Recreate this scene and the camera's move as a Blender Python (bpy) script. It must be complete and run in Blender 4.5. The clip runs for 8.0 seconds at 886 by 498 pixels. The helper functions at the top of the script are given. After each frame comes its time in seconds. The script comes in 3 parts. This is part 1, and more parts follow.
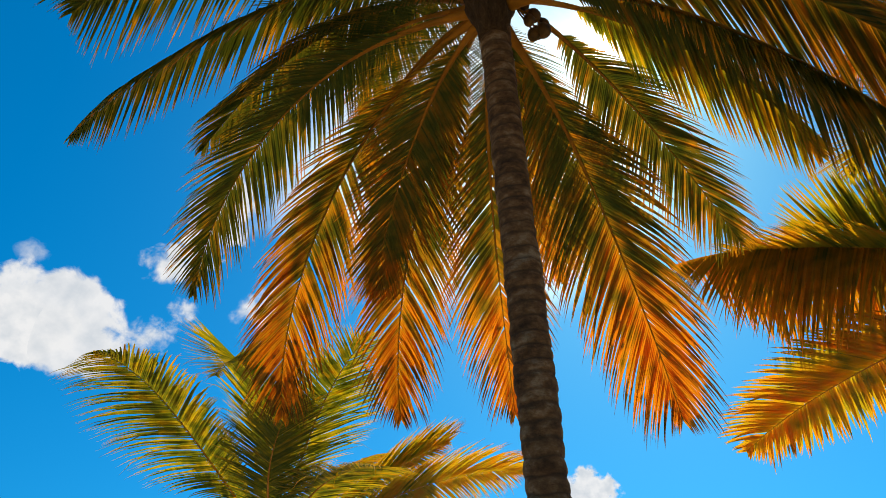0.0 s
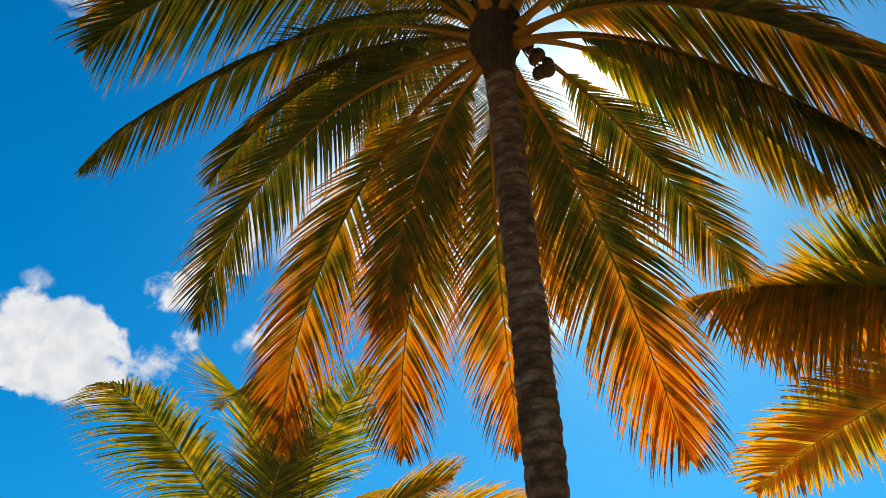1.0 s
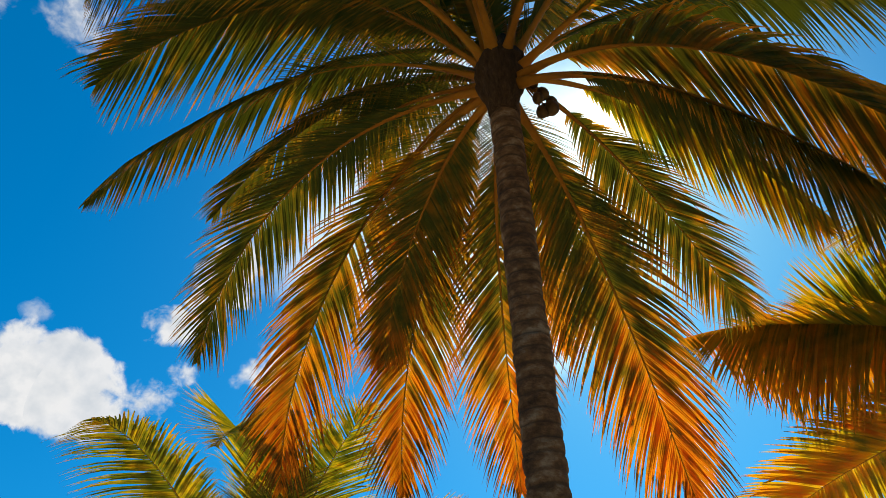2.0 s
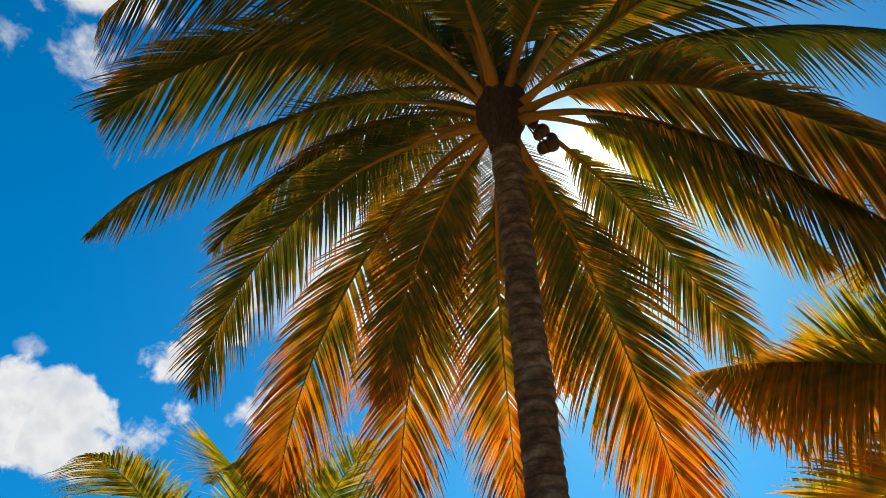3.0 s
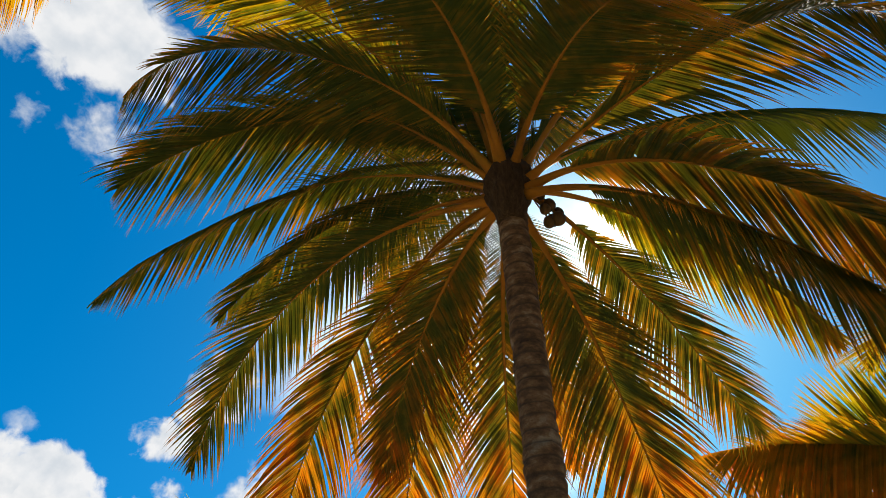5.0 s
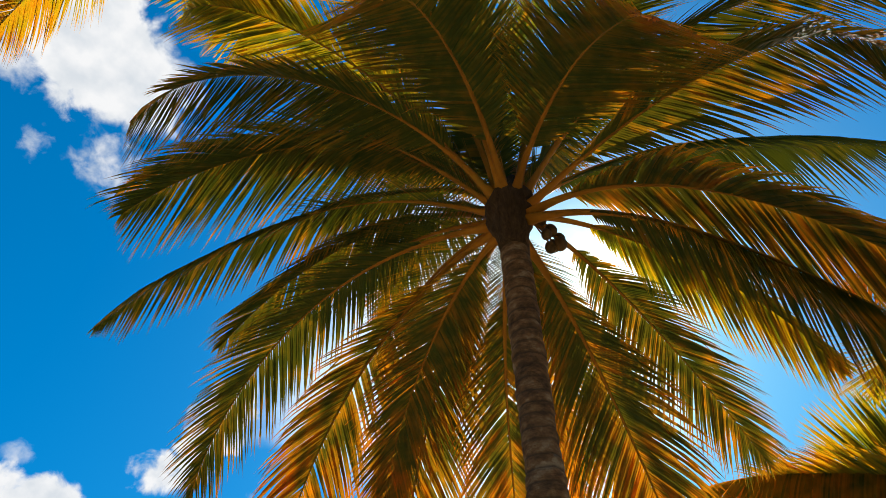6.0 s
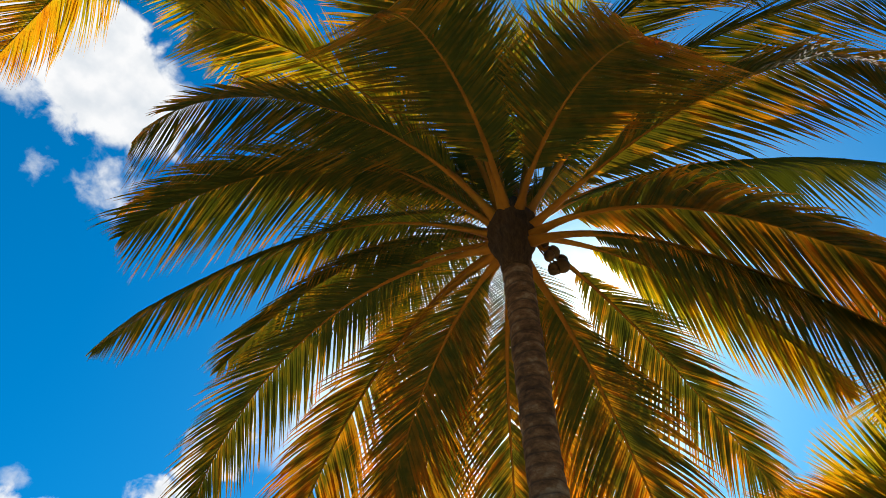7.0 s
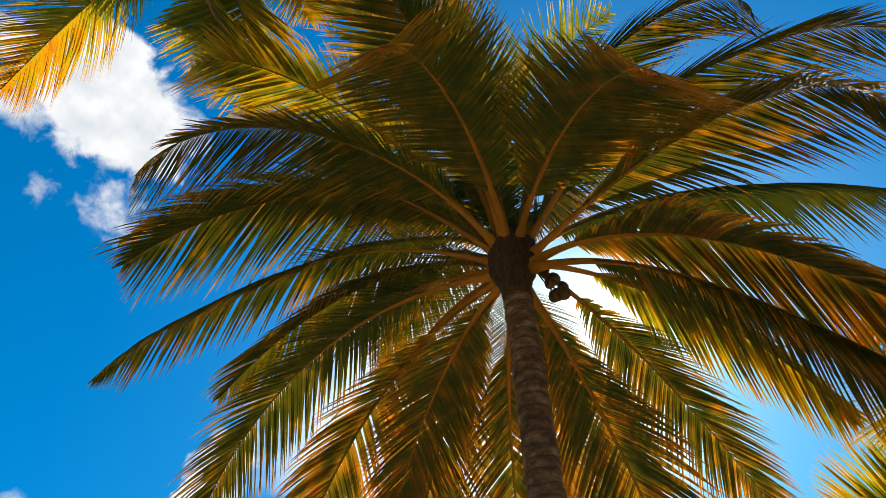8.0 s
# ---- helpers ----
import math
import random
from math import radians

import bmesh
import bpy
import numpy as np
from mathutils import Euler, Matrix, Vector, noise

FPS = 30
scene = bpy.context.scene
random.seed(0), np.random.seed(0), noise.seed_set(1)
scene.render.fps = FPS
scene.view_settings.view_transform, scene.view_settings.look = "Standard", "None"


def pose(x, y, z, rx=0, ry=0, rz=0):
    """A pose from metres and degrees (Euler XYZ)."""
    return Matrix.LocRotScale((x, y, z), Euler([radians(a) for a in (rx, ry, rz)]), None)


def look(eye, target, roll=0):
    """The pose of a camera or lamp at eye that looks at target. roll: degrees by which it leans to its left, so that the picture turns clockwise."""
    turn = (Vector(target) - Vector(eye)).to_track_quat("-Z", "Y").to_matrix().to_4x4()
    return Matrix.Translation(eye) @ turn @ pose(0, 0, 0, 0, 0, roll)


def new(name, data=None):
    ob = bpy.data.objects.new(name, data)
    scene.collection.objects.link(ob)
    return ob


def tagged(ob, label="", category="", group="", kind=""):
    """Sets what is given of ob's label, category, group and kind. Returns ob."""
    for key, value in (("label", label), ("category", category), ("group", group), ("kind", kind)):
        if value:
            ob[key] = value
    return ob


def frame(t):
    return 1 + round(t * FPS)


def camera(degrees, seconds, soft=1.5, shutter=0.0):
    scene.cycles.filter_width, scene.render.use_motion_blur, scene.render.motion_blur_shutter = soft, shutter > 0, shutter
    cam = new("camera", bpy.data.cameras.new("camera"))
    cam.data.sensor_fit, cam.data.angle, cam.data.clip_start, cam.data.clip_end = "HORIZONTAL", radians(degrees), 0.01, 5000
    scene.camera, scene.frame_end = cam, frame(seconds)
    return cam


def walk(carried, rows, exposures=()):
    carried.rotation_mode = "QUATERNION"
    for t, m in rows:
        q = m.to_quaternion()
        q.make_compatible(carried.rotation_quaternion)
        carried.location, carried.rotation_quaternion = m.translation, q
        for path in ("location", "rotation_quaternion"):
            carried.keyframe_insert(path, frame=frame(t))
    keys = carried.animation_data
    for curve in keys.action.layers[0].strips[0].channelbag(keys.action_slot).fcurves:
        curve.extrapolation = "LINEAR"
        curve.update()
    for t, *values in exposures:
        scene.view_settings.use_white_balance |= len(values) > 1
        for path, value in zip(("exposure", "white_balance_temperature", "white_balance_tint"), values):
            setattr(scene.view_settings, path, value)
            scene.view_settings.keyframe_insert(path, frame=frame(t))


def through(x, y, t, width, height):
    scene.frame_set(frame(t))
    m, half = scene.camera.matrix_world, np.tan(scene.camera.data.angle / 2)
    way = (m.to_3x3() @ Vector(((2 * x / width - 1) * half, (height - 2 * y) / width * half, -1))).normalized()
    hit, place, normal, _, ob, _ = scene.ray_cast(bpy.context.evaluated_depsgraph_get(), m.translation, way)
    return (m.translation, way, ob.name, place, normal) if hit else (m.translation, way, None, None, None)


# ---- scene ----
SUN_AZ, SUN_EL = 19.3, 47.0          # degrees, azimuth clockwise from +y

# camera and its walk
cam = camera(68.6, 8.0, soft=0.85)
PATH = [
    (0.0, pose(0.056, 0.072, 1.698, 121.83, 1.42, 0.91)),
    (0.5, pose(0.055, 0.066, 1.706, 123.52, 1.04, 0.88)),
    (1.0, pose(0.058, 0.043, 1.726, 124.55, 0.83, 1.02)),
    (1.5, pose(0.042, 0.048, 1.736, 126.07, 0.57, 0.86)),
    (3.0, pose(0.007, 0.070, 1.710, 131.01, 0.20, 0.43)),
    (3.5, pose(-0.009, 0.084, 1.685, 132.84, -0.02, 0.05)),
    (4.0, pose(-0.020, 0.083, 1.687, 134.72, -0.33, -0.02)),
    (4.5, pose(-0.038, 0.081, 1.681, 136.26, -0.40, -0.03)),
    (6.0, pose(-0.050, 0.110, 1.615, 140.43, -0.58, 0.01)),
    (6.5, pose(-0.056, 0.136, 1.643, 141.38, -0.55, 0.14)),
    (7.0, pose(-0.062, 0.145, 1.641, 142.44, -0.65, 0.03)),
    (7.5, pose(-0.066, 0.118, 1.644, 143.57, -0.69, -0.12)),
    (8.0, pose(-0.055, 0.076, 1.662, 144.25, -0.57, 0.36)),
]
walk(cam, PATH, [(0.0, 0.35), (3.0, 0.33), (8.0, 0.58)])

# world and sun
sun_way = Vector((math.sin(radians(SUN_AZ)) * math.cos(radians(SUN_EL)),
                  math.cos(radians(SUN_AZ)) * math.cos(radians(SUN_EL)), math.sin(radians(SUN_EL))))
world = bpy.data.worlds.new("world")
scene.world = world
world.use_nodes = True
wn, wl = world.node_tree.nodes, world.node_tree.links
sky = wn.new("ShaderNodeTexSky")
sky.sky_type, sky.sun_disc = "NISHITA", False
sky.sun_elevation, sky.sun_rotation = radians(SUN_EL), radians(SUN_AZ)
co = wn.new("ShaderNodeTexCoord")
high = wn.new("ShaderNodeVectorMath")
high.operation = "MULTIPLY_ADD"
high.inputs[1].default_value, high.inputs[2].default_value = (1, 1, 0.80), (0, 0, 0.26)
wl.new(co.outputs["Generated"], high.inputs[0])
unit = wn.new("ShaderNodeVectorMath")
unit.operation = "NORMALIZE"
wl.new(high.outputs[0], unit.inputs[0])
wl.new(unit.outputs[0], sky.inputs["Vector"])
sky.dust_density, sky.ozone_density, sky.air_density = 0.2, 2.4, 0.85
deep = wn.new("ShaderNodeHueSaturation")
deep.inputs["Saturation"].default_value = 1.46
deep.inputs["Value"].default_value = 1.05
deep.inputs["Hue"].default_value = 0.498
wl.new(sky.outputs[0], deep.inputs["Color"])
cast = wn.new("ShaderNodeMix")
cast.data_type, cast.blend_type = "RGBA", "MULTIPLY"
cast.inputs["Factor"].default_value = 1.0
cast.inputs["B"].default_value = (0.47, 1.12, 0.98, 1)
wl.new(deep.outputs[0], cast.inputs["A"])
wl.new(cast.outputs["Result"], wn["Background"].inputs["Color"])
wn["Background"].inputs["Strength"].default_value = 0.118

lamp = bpy.data.lights.new("sun", "SUN")
lamp.energy, lamp.angle, lamp.color = 5.0, radians(0.55), (1.0, 0.93, 0.82)
sun = new("sun", lamp)
sun.matrix_world = look(sun_way * 50, (0, 0, 0))


# materials
def material(name):
    m = bpy.data.materials.new(name)
    m.use_nodes = True
    m.node_tree.nodes.clear()
    n = m.node_tree.nodes
    return m, n, m.node_tree.links, n.new("ShaderNodeOutputMaterial")


def ramp(n, stops):
    r = n.new("ShaderNodeValToRGB")
    while len(r.color_ramp.elements) < len(stops):
        r.color_ramp.elements.new(0.5)
    for e, (p, c) in zip(r.color_ramp.elements, stops):
        e.position, e.color = p, (*c, 1)
    return r


# green to dry orange; the green stops are darkened to paint in crown shade
DRYING_SHADED = [(0.0, (0.046, 0.048, 0.002)), (0.28, (0.115, 0.082, 0.003)), (0.50, (0.45, 0.18, 0.004)), (0.72, (0.84, 0.27, 0.004)), (0.90, (0.86, 0.21, 0.003)), (1.0, (0.11, 0.045, 0.006))]
# fresher leaf, with brighter colours also given to fronds meant to look sunlit
LUSH = [(0.0, (0.075, 0.090, 0.003)), (0.28, (0.24, 0.205, 0.004)), (0.50, (0.70, 0.43, 0.005)), (0.72, (0.84, 0.38, 0.004)), (0.90, (0.86, 0.28, 0.003)), (1.0, (0.14, 0.060, 0.006))]


def leaf_material(name, through):
    """Palm leaflet: green to dry orange along the attribute 'dry', light passes through it."""
    m, n, l, out = material(name)
    dry = n.new("ShaderNodeAttribute")
    dry.attribute_name = "dry"
    tex = n.new("ShaderNodeNewGeometry")
    obj = n.new("ShaderNodeTexCoord")
    spots = n.new("ShaderNodeTexNoise")
    spots.inputs["Scale"].default_value, spots.inputs["Detail"].default_value = 4.5, 6.0
    l.new(obj.outputs["Object"], spots.inputs["Vector"])
    mix1 = n.new("ShaderNodeMath")
    mix1.operation = "MULTIPLY_ADD"
    mix1.inputs[1].default_value, mix1.inputs[2].default_value = 1.0, -0.52
    l.new(spots.outputs["Fac"], mix1.inputs[0])
    mix2 = n.new("ShaderNodeMath")
    mix2.operation = "MULTIPLY_ADD"
    mix2.inputs[1].default_value = 0.22
    l.new(tex.outputs["Random Per Island"], mix2.inputs[0])
    l.new(mix1.outputs[0], mix2.inputs[2])
    total = n.new("ShaderNodeMath")
    total.operation, total.use_clamp = "ADD", True
    l.new(dry.outputs["Fac"], total.inputs[0])
    l.new(mix2.outputs[0], total.inputs[1])
    face = ramp(n, [(0.0, (0.055, 0.068, 0.013)), (0.35, (0.085, 0.078, 0.012)), (0.65, (0.115, 0.072, 0.010)), (1.0, (0.17, 0.072, 0.009))])
    thru = ramp(n, through)
    l.new(total.outputs[0], face.inputs[0])
    l.new(total.outputs[0], thru.inputs[0])
    bs = n.new("ShaderNodeBsdfPrincipled")
    bs.inputs["Roughness"].default_value = 0.58
    bs.inputs["Specular IOR Level"].default_value = 0.035
    tr = n.new("ShaderNodeBsdfTranslucent")
    l.new(face.outputs[0], bs.inputs["Base Color"])
    l.new(thru.outputs[0], tr.inputs["Color"])
    mx = n.new("ShaderNodeMixShader")
    mx.inputs[0].default_value = 0.50
    l.new(bs.outputs[0], mx.inputs[1])
    l.new(tr.outputs[0], mx.inputs[2])
    l.new(mx.outputs[0], out.inputs[0])
    return m


def plain_material(name, stops, scale, rough=0.8, bump=0.4, bump_scale=None, detail=8.0, stretch=(1, 1, 1), distance=0.01):
    m, n, l, out = material(name)
    co = n.new("ShaderNodeTexCoord")
    mp = n.new("ShaderNodeMapping")
    mp.inputs["Scale"].default_value = stretch
    l.new(co.outputs["Object"], mp.inputs[0])
    a = n.new("ShaderNodeTexNoise")
    a.inputs["Scale"].default_value, a.inputs["Detail"].default_value = scale, detail
    a.inputs["Roughness"].default_value = 0.65
    l.new(mp.outputs[0], a.inputs["Vector"])
    r = ramp(n, stops)
    l.new(a.outputs["Fac"], r.inputs[0])
    bs = n.new("ShaderNodeBsdfPrincipled")
    bs.inputs["Roughness"].default_value = rough
    bs.inputs["Specular IOR Level"].default_value = 0.1
    l.new(r.outputs[0], bs.inputs["Base Color"])
    b = n.new("ShaderNodeTexNoise")
    b.inputs["Scale"].default_value, b.inputs["Detail"].default_value = bump_scale or scale * 6, 6.0
    l.new(mp.outputs[0], b.inputs["Vector"])
    bp = n.new("ShaderNodeBump")
    bp.inputs["Strength"].default_value, bp.inputs["Distance"].default_value = bump, distance
    l.new(b.outputs["Fac"], bp.inputs["Height"])
    l.new(bp.outputs[0], bs.inputs["Normal"])
    l.new(bs.outputs[0], out.inputs[0])
    return m


LEAF = leaf_material("shaded_drying_leaflet", DRYING_SHADED)
LUSH_LEAF = leaf_material("lush_leaflet", LUSH)
RACHIS = plain_material("palm_rachis", [(0.3, (0.14, 0.052, 0.003)), (0.55, (0.23, 0.085, 0.004)), (0.75, (0.20, 0.100, 0.006))], 3.0, 0.72, 0.2, 40.0, stretch=(1, 1, 1))
BARK = plain_material("palm_bark", [(0.32, (0.032, 0.018, 0.009)), (0.46, (0.085, 0.044, 0.019)), (0.55, (0.13, 0.070, 0.030)), (0.66, (0.19, 0.135, 0.080))], 7.0, 0.9, 0.8, 38.0, stretch=(1, 1, 1.6), distance=0.012)
FIBRE = plain_material("palm_fibre", [(0.3, (0.018, 0.011, 0.005)), (0.55, (0.048, 0.027, 0.012)), (0.75, (0.095, 0.055, 0.024))], 10.0, 0.95, 0.9, 60.0, stretch=(3, 3, 0.6), distance=0.01)
NUT = plain_material("coconut_husk", [(0.35, (0.045, 0.024, 0.007)), (0.6, (0.09, 0.045, 0.011)), (0.8, (0.05, 0.026, 0.008))], 9.0, 0.6, 0.2, 40.0)
SAND = plain_material("sand", [(0.3, (0.46, 0.37, 0.24)), (0.5, (0.56, 0.46, 0.31)), (0.7, (0.64, 0.54, 0.38))], 0.7, 0.95, 0.6, 14.0, distance=0.03)


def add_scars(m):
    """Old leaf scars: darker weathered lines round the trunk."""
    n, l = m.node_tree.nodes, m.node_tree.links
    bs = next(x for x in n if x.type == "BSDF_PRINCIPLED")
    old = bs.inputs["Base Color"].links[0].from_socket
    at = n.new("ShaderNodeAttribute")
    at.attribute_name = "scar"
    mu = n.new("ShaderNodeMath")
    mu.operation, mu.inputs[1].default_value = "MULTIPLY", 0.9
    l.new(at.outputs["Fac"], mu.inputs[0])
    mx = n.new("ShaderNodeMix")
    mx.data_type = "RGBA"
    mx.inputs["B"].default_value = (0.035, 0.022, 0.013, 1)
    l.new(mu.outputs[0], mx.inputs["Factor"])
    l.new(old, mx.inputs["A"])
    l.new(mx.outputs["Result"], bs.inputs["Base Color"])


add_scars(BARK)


def cloud_material(name, seed, lift, size, grey, thin=1.0, white=(0.93, 0.93, 0.93), veil=False, dense=0.97):
    """A far cloud: a glowing white patch that noise eats away towards its rim."""
    m, n, l, out = material(name)
    co = n.new("ShaderNodeTexCoord")
    mp = n.new("ShaderNodeMapping")
    mp.inputs["Location"].default_value = (seed * 3.7, seed * 1.3, seed)
    mp.inputs["Scale"].default_value = (size, size, size)
    l.new(co.outputs["Object"], mp.inputs[0])
    a = n.new("ShaderNodeTexNoise")
    a.inputs["Scale"].default_value, a.inputs["Detail"].default_value, a.inputs["Roughness"].default_value = 1.0, 8.0, 0.54
    a.inputs["Distortion"].default_value = 0.25
    l.new(mp.outputs[0], a.inputs["Vector"])
    rim = n.new("ShaderNodeAttribute")
    rim.attribute_name = "rim"
    s1 = n.new("ShaderNodeMath")
    s1.operation, s1.inputs[1].default_value = "MULTIPLY", 0.62
    l.new(rim.outputs["Fac"], s1.inputs[0])
    s2 = n.new("ShaderNodeMath")
    s2.operation = "SUBTRACT"
    l.new(a.outputs["Fac"], s2.inputs[0])
    l.new(s1.outputs[0], s2.inputs[1])
    mr = n.new("ShaderNodeMapRange")
    mr.interpolation_type = "SMOOTHSTEP"
    mr.inputs["From Min"].default_value, mr.inputs["From Max"].default_value = lift, lift + 0.22 * thin
    mr.inputs["To Max"].default_value = dense
    l.new(s2.outputs[0], mr.inputs["Value"])
    tone = n.new("ShaderNodeTexNoise")
    tone.inputs["Scale"].default_value, tone.inputs["Detail"].default_value = 1.6, 6.0
    l.new(mp.outputs[0], tone.inputs["Vector"])
    tint = ramp(n, [(0.32, grey), (0.62, white)])
    l.new(tone.outputs["Fac"], tint.inputs[0])
    em = n.new("ShaderNodeEmission")
    l.new(tint.outputs[0], em.inputs["Color"])
    tp = n.new("ShaderNodeBsdfTransparent")
    if veil:
        l.new(mr.outputs[0], em.inputs["Strength"])
        mx = n.new("ShaderNodeAddShader")
        l.new(tp.outputs[0], mx.inputs[0])
        l.new(em.outputs[0], mx.inputs[1])
    else:
        mx = n.new("ShaderNodeMixShader")
        l.new(mr.outputs[0], mx.inputs[0])
        l.new(tp.outputs[0], mx.inputs[1])
        l.new(em.outputs[0], mx.inputs[2])
    l.new(mx.outputs[0], out.inputs[0])
    return m


# helpers for meshes
def part(name, verts, faces, mat, parent=None, label="", dry=None):
    me = bpy.data.meshes.new(name)
    me.from_pydata([tuple(v) for v in verts], [], faces)
    me.polygons.foreach_set("use_smooth", [True] * len(me.polygons))
    if dry is not None:
        me.attributes.new("dry", "FLOAT", "POINT").data.foreach_set("value", dry)
    me.materials.append(mat)
    me.update()
    ob = new(name, me)
    if parent is not None:
        ob.parent = parent
    return tagged(ob, label)


def tube(path, radii, sides=8):
    """Verts and faces of a closed tube along path; a radius may be a pair, across and upwards."""
    path = [Vector(p) for p in path]
    verts, faces = [], []
    for i, p in enumerate(path):
        d = (path[min(i + 1, len(path) - 1)] - path[max(i - 1, 0)]).normalized()
        ref = Vector((0, 0, 1)) if abs(d.z) < 0.95 else Vector((0, 1, 0))
        side = d.cross(ref).normalized()
        up = side.cross(d)
        rx, ry = radii[i] if isinstance(radii[i], tuple) else (radii[i], radii[i])
        for k in range(sides):
            a = 2 * math.pi * k / sides
            verts.append(p + side * math.cos(a) * rx + up * math.sin(a) * ry)
    for i in range(len(path) - 1):
        for k in range(sides):
            k2 = (k + 1) % sides
            faces.append((i * sides + k, i * sides + k2, (i + 1) * sides + k2, (i + 1) * sides + k))
    faces.append(tuple(range(sides - 1, -1, -1)))
    faces.append(tuple((len(path) - 1) * sides + k for k in range(sides)))
    return verts, faces


def frond_spine(base, az, el, droop, side, length, bend, n=40, out=0.16):
    """The arching midrib: it starts at elevation el and droops more and more towards its tip."""
    p = base + Vector((math.sin(radians(az)), math.cos(radians(az)), 0)) * out
    seat = Vector((0, 0, 0.42 * min(1.0, max(0.0, (el + 5) / 75)) - 0.24))
    pts = [p + seat]
    for i in range(n):
        s = (i + 0.5) / n
        e, a = radians(el - droop * s ** bend), radians(az + side * s)
        p = p + Vector((math.cos(e) * math.sin(a), math.cos(e) * math.cos(a), math.sin(e))) * (length / n)
        pts.append(p + seat * (1 - (i + 1) / n) ** 6)
    return pts


def leaflet(root, way, lift, length, width, sag, rng, verts, faces, dry, dryness, tip_dry):
    """One narrow folded blade that leaves its root along way and bends down under its weight."""
    steps = (0.0, 0.05, 0.18, 0.38, 0.6, 0.82, 1.0)
    segs = len(steps) - 1
    p = root.copy()
    d = way.copy()
    first = len(verts)
    wob = Vector((rng.uniform(-1, 1), rng.uniform(-1, 1), rng.uniform(-1, 1))) * 0.018
    for i in range(segs + 1):
        u = steps[i]
        w = width * (0.45 + 0.55 * min(1, u * 8)) * (1 - u ** 1.5) ** 0.85
        across = d.cross(lift)
        if across.length < 1e-4:
            across = d.orthogonal()
        across.normalize()
        keel = across.cross(d).normalized() * w * 0.28
        if i < segs:
            verts += [p - across * w * 0.5, p - keel, p + across * w * 0.5]
            dry += [dryness + tip_dry * u ** 3] * 3
        else:
            verts.append(p.copy())
            dry.append(dryness + tip_dry)
        du = steps[min(i + 1, segs)] - u
        d = (d + Vector((0, 0, -1)) * sag * (0.1 + 0.6 * u + 1.3 * u ** 3) * du + wob * u * du * 9).normalized()
        p = p + d * length * du
    for i in range(segs - 1):
        a = first + i * 3
        faces.append((a, a + 1, a + 4, a + 3))
        faces.append((a + 1, a + 2, a + 5, a + 4))
    a = first + (segs - 1) * 3
    faces.append((a, a + 1, a + 3))
    faces.append((a + 1, a + 2, a + 3))


